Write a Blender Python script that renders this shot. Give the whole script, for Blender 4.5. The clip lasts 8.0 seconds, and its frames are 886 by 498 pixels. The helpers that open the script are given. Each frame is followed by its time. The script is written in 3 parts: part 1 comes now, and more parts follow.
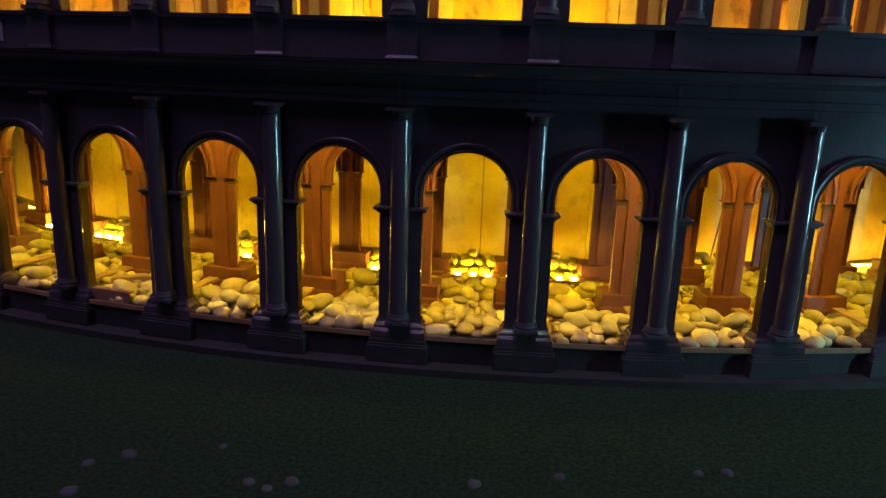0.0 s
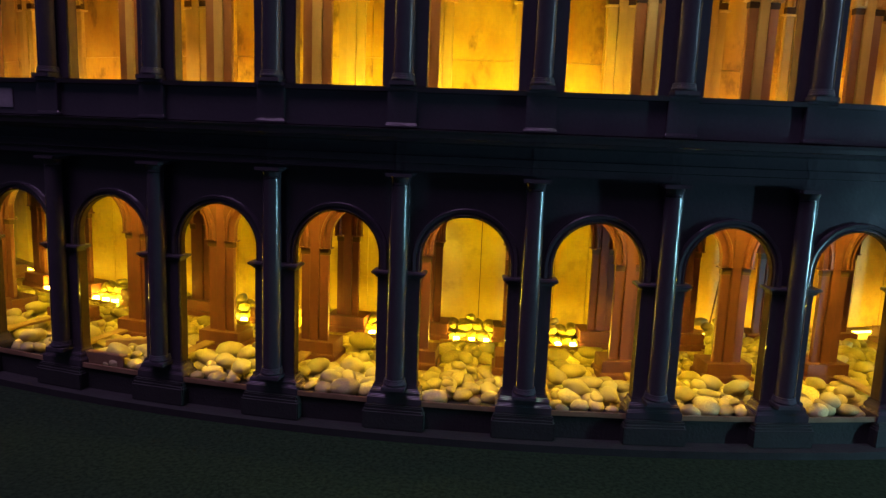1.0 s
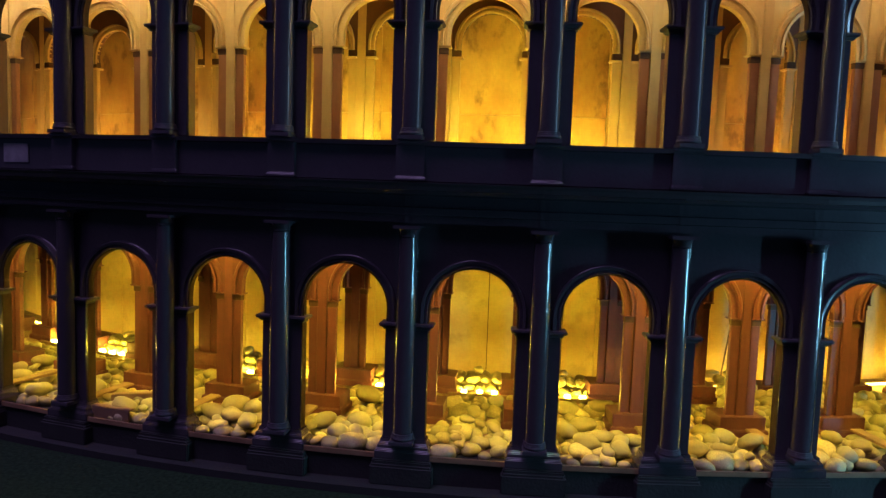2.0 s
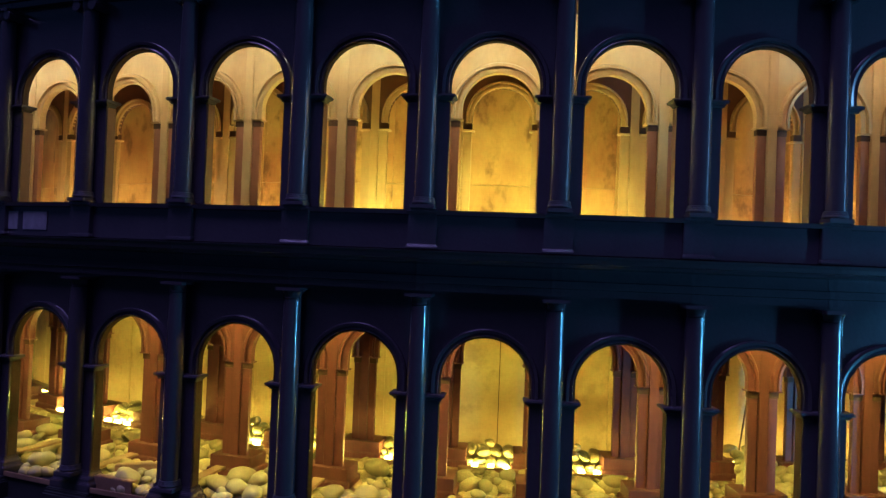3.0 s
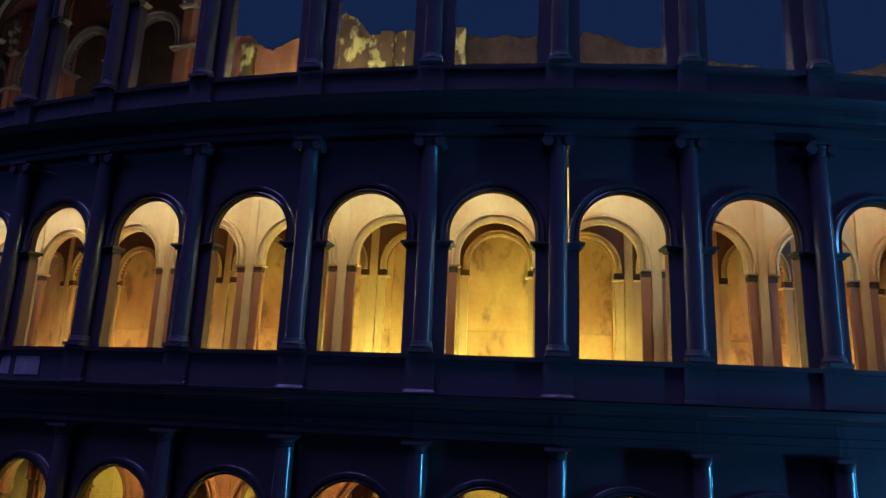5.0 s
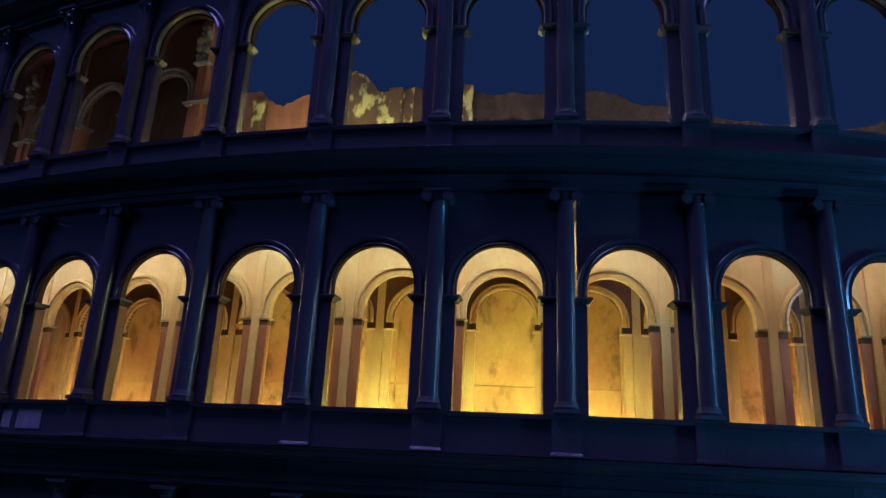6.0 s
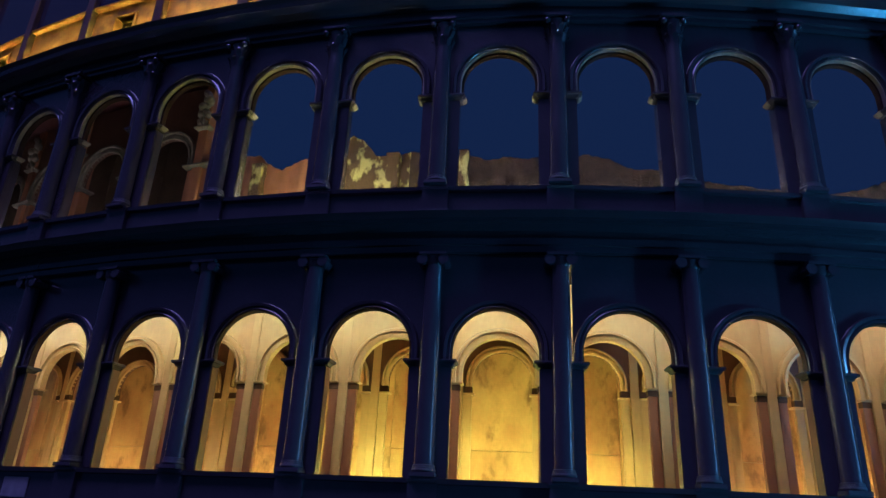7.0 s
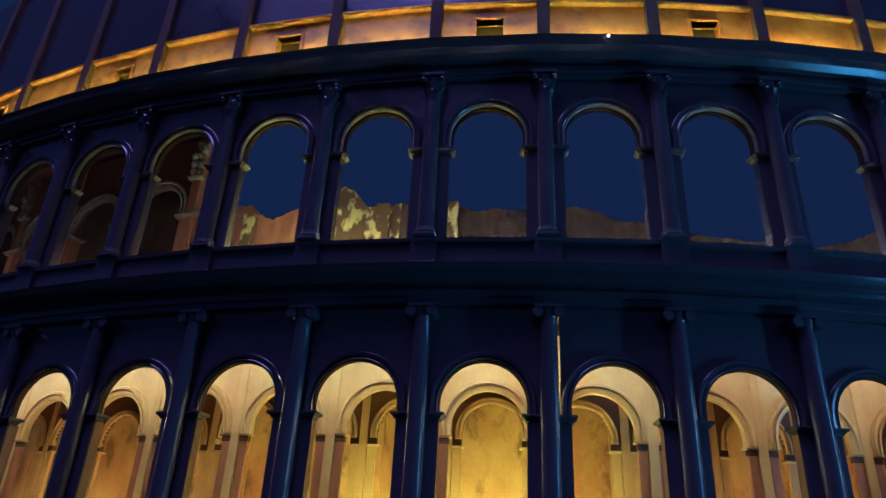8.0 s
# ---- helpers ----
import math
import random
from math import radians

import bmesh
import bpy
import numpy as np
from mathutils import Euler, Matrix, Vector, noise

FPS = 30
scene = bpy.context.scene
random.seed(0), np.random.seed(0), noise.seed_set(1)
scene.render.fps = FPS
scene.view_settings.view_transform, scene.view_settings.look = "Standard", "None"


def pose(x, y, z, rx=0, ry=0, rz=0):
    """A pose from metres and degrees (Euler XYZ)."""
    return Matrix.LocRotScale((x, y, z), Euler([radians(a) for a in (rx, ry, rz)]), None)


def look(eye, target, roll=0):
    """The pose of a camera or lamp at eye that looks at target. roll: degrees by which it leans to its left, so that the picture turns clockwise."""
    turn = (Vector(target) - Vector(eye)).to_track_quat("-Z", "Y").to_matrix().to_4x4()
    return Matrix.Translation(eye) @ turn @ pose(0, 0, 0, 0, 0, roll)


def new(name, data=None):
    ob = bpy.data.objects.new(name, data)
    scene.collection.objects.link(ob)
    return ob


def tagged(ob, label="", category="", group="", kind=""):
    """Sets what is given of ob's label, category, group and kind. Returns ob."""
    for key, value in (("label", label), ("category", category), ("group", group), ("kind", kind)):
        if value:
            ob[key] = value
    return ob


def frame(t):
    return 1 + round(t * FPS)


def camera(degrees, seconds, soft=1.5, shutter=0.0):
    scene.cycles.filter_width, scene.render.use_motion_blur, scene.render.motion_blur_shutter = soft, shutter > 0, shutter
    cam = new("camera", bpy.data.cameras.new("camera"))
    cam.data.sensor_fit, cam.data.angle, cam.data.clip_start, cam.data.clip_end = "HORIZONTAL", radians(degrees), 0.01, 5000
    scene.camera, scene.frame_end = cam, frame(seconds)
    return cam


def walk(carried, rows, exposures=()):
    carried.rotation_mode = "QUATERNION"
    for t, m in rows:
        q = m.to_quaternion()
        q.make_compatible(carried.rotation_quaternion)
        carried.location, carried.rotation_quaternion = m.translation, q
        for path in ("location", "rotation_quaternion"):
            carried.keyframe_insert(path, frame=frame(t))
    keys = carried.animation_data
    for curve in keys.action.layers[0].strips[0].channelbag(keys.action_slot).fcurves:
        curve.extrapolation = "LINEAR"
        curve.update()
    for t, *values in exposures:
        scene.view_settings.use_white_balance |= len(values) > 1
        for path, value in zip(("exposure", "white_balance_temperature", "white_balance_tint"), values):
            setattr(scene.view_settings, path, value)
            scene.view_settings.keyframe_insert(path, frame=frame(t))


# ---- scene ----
cam = camera(65.16, 8.0, soft=1.4)
ROWS = [
    (0.0, 0.172, -3.501, 1.488, 4.64, -14.43, -1.98),
    (0.5, 0.172, -3.495, 1.491, 4.61, -12.21, -2.26),
    (1.0, 0.176, -3.501, 1.491, 4.74, -9.15, -2.26),
    (2.5, 0.158, -3.509, 1.493, 5.84, -2.47, -2.01),
    (3.0, 0.155, -3.513, 1.477, 6.35, 0.93, -2.24),
    (3.5, 0.154, -3.520, 1.473, 6.52, 3.98, -2.35),
    (4.0, 0.161, -3.521, 1.466, 6.32, 6.86, -2.30),
    (4.5, 0.157, -3.526, 1.450, 6.23, 10.36, -2.17),
    (6.0, 0.135, -3.531, 1.467, 7.12, 17.36, -2.75),
    (6.5, 0.138, -3.542, 1.491, 7.23, 19.68, -2.80),
    (7.0, 0.144, -3.550, 1.495, 7.13, 22.12, -2.77),
    (7.5, 0.176, -3.551, 1.513, 7.34, 23.77, -3.14),
    (8.0, 0.185, -3.571, 1.515, 6.93, 25.97, -2.95),
]
# seconds, eye x y z, yaw, pitch, lean to the right (degrees)
EXPOSURES = [(0.0, 0.18, 7800, 12), (1.2, 0.18, 7600, 12), (2.4, 0.1, 5500, 12), (3.0, 0.12, 4850, 12), (5.0, 0.12, 4550, 12), (6.5, 0.12, 4400, 12), (8.0, 0.12, 4400, 12)]
walk(cam, [(t, pose(x, y, z, 90 + pitch, 0, yaw) @ pose(0, 0, 0, 0, 0, -lean)) for t, x, y, z, yaw, pitch, lean in ROWS], EXPOSURES)

# ---- plan: a ring of equal bays; u counts bays along the ring, depth runs inwards ----
RADIUS, BAY = 10.492, 0.68
STEP = BAY / RADIUS
FIRST, LAST = -9, 7
HALF = 0.228


def at(u, depth=0.0, z=0.0, turn=0.0):
    a, r = u * STEP, RADIUS - depth
    return Matrix.Translation((r * math.sin(a), RADIUS - r * math.cos(a), z)) @ Matrix.Rotation(a + turn, 4, "Z")


def chord(depth):
    return 2 * (RADIUS - depth) * math.tan(STEP / 2)


# ---- night sky and lamps ----
world = bpy.data.worlds.new("night_sky")
scene.world = world
world.use_nodes = True
back = world.node_tree.nodes["Background"]
back.inputs["Color"].default_value = (0.14, 0.22, 0.52, 1)
back.inputs["Strength"].default_value = 0.068


def area_lamp(name, eye, target, color, power, width, height, beam=180):
    data = bpy.data.lights.new(name, "AREA")
    data.shape, data.size, data.size_y = "RECTANGLE", width, height
    data.color, data.energy, data.spread = color, power, radians(beam)
    ob = new(name, data)
    ob.matrix_world = look(eye, target)
    return ob


area_lamp("floodlight_cyan", (5.6, -1.1, 0.8), (0.3, -0.1, 0.8), (0.24, 0.68, 1.0), 95, 0.10, 1.45)
area_lamp("floodlight_blue", (9.0, -1.8, 3.6), (0.5, -0.1, 2.6), (0.34, 0.66, 1.0), 32, 0.3, 2.4)
# added fill, no real source: lifts the black facade like a violet haze
area_lamp("violet_haze_fill", (-7.0, -10.0, 32.0), (-0.5, 0.0, 2.5), (0.64, 0.42, 1.0), 5400, 20.0, 20.0)
# unseen helper lamp, added to brighten the turf in green
area_lamp("green_turf_fill", (0.9, -0.75, 6.4), (0.9, -1.9, -0.1), (0.40, 1.0, 0.60), 4.5, 0.8, 0.8, 70)


# ---- materials ----
def material(name, color, rough=0.5, metal=0.0, second=None, scale=6.0, fine=60.0, bump=0.15, spread=0.5, coat=0.0, stretch=1.0, island=0.0, blotch=0.0):
    """Two colours mixed by large stains, fine grain in colour, gloss and relief."""
    mat = bpy.data.materials.new(name)
    mat.use_nodes = True
    nt = mat.node_tree
    n, l = nt.nodes, nt.links
    b = n["Principled BSDF"]
    b.inputs["Metallic"].default_value = metal
    b.inputs["Coat Weight"].default_value = coat
    b.inputs["Coat Roughness"].default_value = 0.08
    co = n.new("ShaderNodeTexCoord")
    info = n.new("ShaderNodeObjectInfo")
    mp = n.new("ShaderNodeMapping")
    mp.inputs["Scale"].default_value = (1, 1, stretch)
    l.new(co.outputs["Object"], mp.inputs["Vector"])
    shift = n.new("ShaderNodeVectorMath")
    shift.operation = "SCALE"
    l.new(info.outputs["Location"], shift.inputs[0])
    shift.inputs["Scale"].default_value = 1.37
    add = n.new("ShaderNodeVectorMath")
    l.new(mp.outputs["Vector"], add.inputs[0])
    l.new(shift.outputs["Vector"], add.inputs[1])
    big = n.new("ShaderNodeTexNoise")
    big.inputs["Scale"].default_value, big.inputs["Detail"].default_value = scale, 5
    small = n.new("ShaderNodeTexNoise")
    small.inputs["Scale"].default_value, small.inputs["Detail"].default_value = fine, 4
    l.new(add.outputs["Vector"], big.inputs["Vector"])
    l.new(add.outputs["Vector"], small.inputs["Vector"])
    ramp = n.new("ShaderNodeValToRGB")
    ramp.color_ramp.elements[0].position, ramp.color_ramp.elements[1].position = 0.5 - spread / 2, 0.5 + spread / 2
    ramp.color_ramp.elements[0].color = (*color, 1)
    ramp.color_ramp.elements[1].color = (*(second or [c * 0.6 for c in color]), 1)
    l.new(big.outputs["Fac"], ramp.inputs["Fac"])
    grain = n.new("ShaderNodeMapRange")
    grain.inputs["To Min"].default_value, grain.inputs["To Max"].default_value = 0.88, 1.1
    l.new(small.outputs["Fac"], grain.inputs["Value"])
    tint = n.new("ShaderNodeMapRange")
    tint.inputs["To Min"].default_value, tint.inputs["To Max"].default_value = 1 - island, 1 + island
    l.new(info.outputs["Random"], tint.inputs["Value"])
    both = n.new("ShaderNodeMath")
    both.operation = "MULTIPLY"
    l.new(grain.outputs["Result"], both.inputs[0])
    l.new(tint.outputs["Result"], both.inputs[1])
    mul = n.new("ShaderNodeVectorMath")
    mul.operation = "SCALE"
    l.new(ramp.outputs["Color"], mul.inputs[0])
    l.new(both.outputs["Value"], mul.inputs["Scale"])
    if blotch:
        spots = n.new("ShaderNodeTexNoise")
        spots.inputs["Scale"].default_value, spots.inputs["Detail"].default_value, spots.inputs["Roughness"].default_value = 4.5, 6, 0.62
        l.new(add.outputs["Vector"], spots.inputs["Vector"])
        edge = n.new("ShaderNodeMapRange")
        edge.interpolation_type = "SMOOTHSTEP"
        edge.inputs["From Min"].default_value, edge.inputs["From Max"].default_value = 0.52, 0.68
        edge.inputs["To Max"].default_value = blotch
        l.new(spots.outputs["Fac"], edge.inputs["Value"])
        stain = n.new("ShaderNodeMix")
        stain.data_type = "RGBA"
        stain.inputs[7].default_value = (0.12, 0.06, 0.025, 1)
        l.new(edge.outputs["Result"], stain.inputs[0])
        l.new(mul.outputs["Vector"], stain.inputs[6])
        l.new(stain.outputs[2], b.inputs["Base Color"])
    else:
        l.new(mul.outputs["Vector"], b.inputs["Base Color"])
    rr = n.new("ShaderNodeMapRange")
    rr.inputs["To Min"].default_value, rr.inputs["To Max"].default_value = max(0.05, rough - 0.12), min(1, rough + 0.15)
    l.new(big.outputs["Fac"], rr.inputs["Value"])
    l.new(rr.outputs["Result"], b.inputs["Roughness"])
    bp = n.new("ShaderNodeBump")
    bp.inputs["Strength"].default_value, bp.inputs["Distance"].default_value = bump, 0.01
    l.new(small.outputs["Fac"], bp.inputs["Height"])
    l.new(bp.outputs["Normal"], b.inputs["Normal"])
    return mat


def glow(name, color, strength):
    mat = bpy.data.materials.new(name)
    mat.use_nodes = True
    b = mat.node_tree.nodes["Principled BSDF"]
    b.inputs["Base Color"].default_value = (*color, 1)
    b.inputs["Emission Color"].default_value = (*color, 1)
    b.inputs["Emission Strength"].default_value = strength
    return mat


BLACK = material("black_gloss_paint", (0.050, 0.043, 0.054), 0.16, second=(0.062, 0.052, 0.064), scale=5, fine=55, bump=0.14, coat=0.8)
MATT = material("black_matt_paint", (0.050, 0.045, 0.056), 0.6, second=(0.064, 0.056, 0.068), scale=5, fine=55, bump=0.14)
MATT.node_tree.nodes["Principled BSDF"].inputs["Specular IOR Level"].default_value = 0.25
# sheet grey raised in colour to imitate the haze over the patches
HAZE_GREY = material("haze_grey_sheet", (0.30, 0.30, 0.32), 0.6, second=(0.17, 0.17, 0.19), scale=12, fine=60, bump=0.2, spread=0.4)
TAN = material("ochre_painted_sheet", (0.62, 0.45, 0.20), 0.42, second=(0.44, 0.26, 0.10), scale=4.0, fine=40, bump=0.08, stretch=0.45, island=0.08)
RUST = material("red_brown_paint", (0.165, 0.054, 0.052), 0.48, second=(0.10, 0.034, 0.034), scale=6, fine=50, bump=0.12, stretch=0.5, island=0.1)
GOLD = material("ochre_wall_paint", (0.66, 0.52, 0.20), 0.4, second=(0.46, 0.31, 0.11), scale=2.6, fine=45, bump=0.08, island=0.06, blotch=0.3)
BROWN = material("brown_wall_paint", (0.62, 0.42, 0.12), 0.4, second=(0.40, 0.20, 0.055), scale=3.0, fine=45, bump=0.1, spread=0.34, stretch=0.6, island=0.12, blotch=0.75)
# dark umber: shade put into the colour of inner spandrels, linings, terrace arches
SHADED_UMBER = material("shaded_umber_paint", (0.16, 0.075, 0.045), 0.5, second=(0.10, 0.046, 0.030), scale=5, fine=45, bump=0.1, stretch=0.4, island=0.1)
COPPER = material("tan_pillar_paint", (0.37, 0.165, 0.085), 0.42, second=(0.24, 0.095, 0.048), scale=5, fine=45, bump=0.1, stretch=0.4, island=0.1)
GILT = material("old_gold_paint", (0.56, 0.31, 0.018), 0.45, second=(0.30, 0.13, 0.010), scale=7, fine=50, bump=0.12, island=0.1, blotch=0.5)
# near-black so that reveals and linings look unlit beside the led strips
UNLIT_BROWN = material("unlit_brown_black_paint", (0.055, 0.034, 0.026), 0.9, second=(0.03, 0.02, 0.017), scale=6, fine=50, bump=0.2)
UNLIT_BROWN.node_tree.nodes["Principled BSDF"].inputs["Specular IOR Level"].default_value = 0.1
# plain dark brown; on upper ceiling and terrace wall it carries painted shade
DARK_BROWN = material("dark_brown_paint", (0.12, 0.07, 0.04), 0.85, second=(0.07, 0.04, 0.025), scale=5, fine=45, bump=0.15)
# weathered plaster with the weak light on this wall put into its albedo
RUIN = material("dimmed_weathered_plaster", (0.070, 0.038, 0.026), 0.8, second=(0.034, 0.019, 0.014), scale=9, fine=60, bump=0.6)
MOTTLE = material("mottled_plaster", (0.52, 0.45, 0.16), 0.8, second=(0.10, 0.055, 0.028), scale=13, fine=80, bump=0.7, spread=0.14, stretch=0.6)
for node in MOTTLE.node_tree.nodes:
    if node.type == "VALTORGB":  # mostly bare brown, pale plaster left in patches
        node.color_ramp.elements[0].position, node.color_ramp.elements[1].position = 0.40, 0.50
PEBBLE = material("cream_river_pebble", (0.60, 0.50, 0.23), 0.62, second=(0.38, 0.31, 0.14), scale=9, fine=90, bump=0.1, island=0.35)
PALE = material("grey_stone", (0.065, 0.065, 0.065), 0.8, second=(0.028, 0.03, 0.03), scale=14, fine=80, bump=0.3, island=0.3)
TURF = material("dark_turf", (0.026, 0.050, 0.026), 0.95, second=(0.013, 0.026, 0.014), scale=48, fine=170, bump=1.0, spread=0.3)
TURF.node_tree.nodes["Principled BSDF"].inputs["Specular IOR Level"].default_value = 0.05
CONCRETE = material("dark_concrete", (0.020, 0.022, 0.020), 0.75, second=(0.012, 0.013, 0.012), scale=5, fine=60, bump=0.3)
SHEET = material("bare_brown_steel", (0.30, 0.19, 0.10), 0.5, second=(0.18, 0.10, 0.05), scale=8, fine=60, bump=0.1)
# pale beige: uplight on terrace soffits, impost ends and rims put into colour
LIT_BEIGE = material("lit_beige_paint", (0.30, 0.26, 0.20), 0.6, second=(0.16, 0.135, 0.11), scale=14, fine=70, bump=0.4)
ORANGE_LED = glow("orange_wall_led", (1.0, 0.66, 0.06), 42)
YELLOW_LED = glow("yellow_led", (1.0, 0.72, 0.06), 165)
TROUGH_LED = glow("bright_yellow_led", (1.0, 0.78, 0.06), 260)
WALL_LED = glow("wall_yellow_led", (1.0, 0.73, 0.05), 24)
LOW_LED = glow("low_amber_led", (1.0, 0.80, 0.10), 62)
FAINT_LED = glow("faint_amber_led", (1.0, 0.84, 0.08), 70)
SIDE_LED = glow("dull_amber_led", (1.0, 0.66, 0.13), 20)
DULL_LED = glow("dull_orange_led", (1.0, 0.60, 0.12), 42)
AMBER_LED = glow("amber_led", (1.0, 0.84, 0.36), 60)
AMBER_LEFT = glow("amber_led_aged", (1.0, 0.80, 0.35), 60)
AMBER_RIGHT = glow("amber_led_weak", (1.0, 0.74, 0.34), 36)
GLIM_LED = glow("glimmer_led", (1.0, 0.74, 0.48), 9)
DIM_LED = glow("dim_amber_led", (1.0, 0.80, 0.50), 52)
CORNICE_LED = glow("cornice_led", (1.0, 0.70, 0.02), 95)


# ---- mesh helpers ----
def box(bm, x0, x1, y0, y1, z0, z1):
    v = [bm.verts.new(p) for p in ((x0, y0, z0), (x1, y0, z0), (x1, y1, z0), (x0, y1, z0), (x0, y0, z1), (x1, y0, z1), (x1, y1, z1), (x0, y1, z1))]
    for f in ((3, 2, 1, 0), (4, 5, 6, 7), (0, 1, 5, 4), (1, 2, 6, 5), (2, 3, 7, 6), (3, 0, 4, 7)):
        bm.faces.new([v[i] for i in f])


def loft(bm, rects):
    """One stepped block through level rectangles (x0, x1, y0, y1, z), from the lowest up."""
    rings = [[bm.verts.new(p) for p in ((x0, y0, z), (x1, y0, z), (x1, y1, z), (x0, y1, z))] for x0, x1, y0, y1, z in rects]
    for lo, hi in zip(rings, rings[1:]):
        for i in range(4):
            j = (i + 1) % 4
            bm.faces.new((lo[i], lo[j], hi[j], hi[i]))
    bm.faces.new(rings[0][::-1])
    bm.faces.new(rings[-1])


def steps(bm, blocks):
    """Stacked blocks (x0, x1, y0, y1, z0, z1) as one closed shape."""
    loft(bm, [r for x0, x1, y0, y1, z0, z1 in blocks for r in ((x0, x1, y0, y1, z0), (x0, x1, y0, y1, z1))])


def sweep(bm, width, profile):
    """A moulding: the closed outline (y, z), run along x."""
    a = [bm.verts.new((-width / 2, y, z)) for y, z in profile]
    b = [bm.verts.new((width / 2, y, z)) for y, z in profile]
    n = len(profile)
    for i in range(n):
        bm.faces.new((a[i], a[(i + 1) % n], b[(i + 1) % n], b[i]))
    bm.faces.new(a[::-1])
    bm.faces.new(b)


def lathe(bm, profile, segments=24, y=0.0):
    rings = [[bm.verts.new((r * math.cos(2 * math.pi * i / segments), y + r * math.sin(2 * math.pi * i / segments), z)) for i in range(segments)] for r, z in profile]
    for lo, hi in zip(rings, rings[1:]):
        for i in range(segments):
            j = (i + 1) % segments
            bm.faces.new((lo[i], lo[j], hi[j], hi[i]))
    bm.faces.new(rings[0][::-1])
    bm.faces.new(rings[-1])


def arch_wall(bm, width, thick, z0, z1, half, spring, n=20, cut=(0, 0)):
    """A wall panel with a round-headed opening through it; front at y = 0."""
    w = width / 2
    quads = []
    for s in (-1, 1):
        for lo, hi in ((z0, spring), (spring, z1)):
            e = w - cut[s > 0]
            quads.append([(s * half, lo), (s * e, lo), (s * e, hi), (s * half, hi)])
    arc = [(half * math.cos(math.pi * i / n), spring + half * math.sin(math.pi * i / n)) for i in range(n + 1)]
    for (xa, za), (xb, zb) in zip(arc, arc[1:]):
        quads.append([(xa, za), (xb, zb), (xb, z1), (xa, z1)])
    made = {}
    faces = []
    for q in quads:
        vs = []
        for x, z in q:
            key = (round(x, 5), round(z, 5))
            if key not in made:
                made[key] = bm.verts.new((x, 0, z))
            if made[key] not in vs:
                vs.append(made[key])
        if len(vs) > 2:
            faces.append(bm.faces.new(vs))
    out = bmesh.ops.extrude_face_region(bm, geom=faces)
    bmesh.ops.translate(bm, verts=[g for g in out["geom"] if isinstance(g, bmesh.types.BMVert)], vec=(0, thick, 0))


def archivolt(bm, half, z0, spring, section, n=24):
    """A moulded ring round an arch; section: closed outline of (out from the opening, y)."""
    path = [(1, 0, z0)] + [(math.cos(math.pi * i / n), math.sin(math.pi * i / n), spring) for i in range(n + 1)] + [(-1, 0, z0)]
    rings = []
    for c, s, z in path:
        rings.append([bm.verts.new(((half + o) * c, y, z + (half + o) * s)) for o, y in section])
    m = len(section)
    for a, b in zip(rings, rings[1:]):
        for i in range(m):
            j = (i + 1) % m
            bm.faces.new((a[i], b[i], b[j], a[j]))
    bm.faces.new(rings[0])
    bm.faces.new(rings[-1][::-1])


def mesh(name, bm, mat, bevel=0.0, smooth=False):
    bmesh.ops.recalc_face_normals(bm, faces=bm.faces)
    if bevel:
        edges = [e for e in bm.edges if len(e.link_faces) == 2 and e.calc_face_angle(0) > 0.6]
        bmesh.ops.bevel(bm, geom=edges, offset=bevel, segments=2, affect="EDGES", clamp_overlap=True)
    data = bpy.data.meshes.new(name)
    bm.to_mesh(data)
    bm.free()
    data.materials.append(mat)
    if smooth:
        for f in data.polygons:
            f.use_smooth = True
        data.set_sharp_from_angle(angle=radians(40))
    return data


def put(name, data, parent=None, m=None, label=""):
    ob = new(name, data)
    ob.parent = parent
    ob.matrix_basis = m or Matrix()
    return tagged(ob, label)


def built(fill, name, mat, bevel=0.0, smooth=False):
    bm = bmesh.new()
    fill(bm)
    return mesh(name, bm, mat, bevel, smooth)


def ring(bm, u0, u1, d0, d1, z0, z1, steps):
    """A curved slab between two depths and heights."""
    rows = []
    for i in range(steps + 1):
        a = (u0 + (u1 - u0) * i / steps) * STEP
        rows.append([bm.verts.new(((RADIUS - d) * math.sin(a), RADIUS - (RADIUS - d) * math.cos(a), z)) for d, z in ((d0, z0), (d1, z0), (d1, z1), (d0, z1))])
    for a, b in zip(rows, rows[1:]):
        for i in range(4):
            j = (i + 1) % 4
            bm.faces.new((a[i], b[i], b[j], a[j]))
    bm.faces.new(rows[0][::-1])
    bm.faces.new(rows[-1])


def arc_slab(name, u0, u1, d0, d1, z0, z1, mat, parent=None, label="", steps=0):
    return put(name, built(lambda bm: ring(bm, u0, u1, d0, d1, z0, z1, steps or max(1, int(2 * (u1 - u0)))), name, mat), parent, None, label)


# ---- ground ----
def ground():
    bm = bmesh.new()
    bmesh.ops.create_grid(bm, x_segments=4, y_segments=4, size=300)
    ob = put("ground", mesh("ground", bm, TURF), None, Matrix.Translation((0, 0, -0.09)))
    tagged(ob, "dark green clipped turf in night shade", "ground", kind="structure")
    step = arc_slab("pavement", FIRST - 0.5, LAST + 0.5, -0.12, 2.2, -0.125, -0.05, CONCRETE)
    tagged(step, "dark damp concrete plinth step under the arcade", "plinth", kind="structure")


ground()

# ---- the replica: one thing, with its storeys as parts ----
replica = tagged(new("amphitheatre_replica"), "glossy black scale replica of an ancient amphitheatre with lit arcades", "building")
BAYS = range(FIRST, LAST + 1)
PIERS = [k + 0.5 for k in range(FIRST, LAST)]


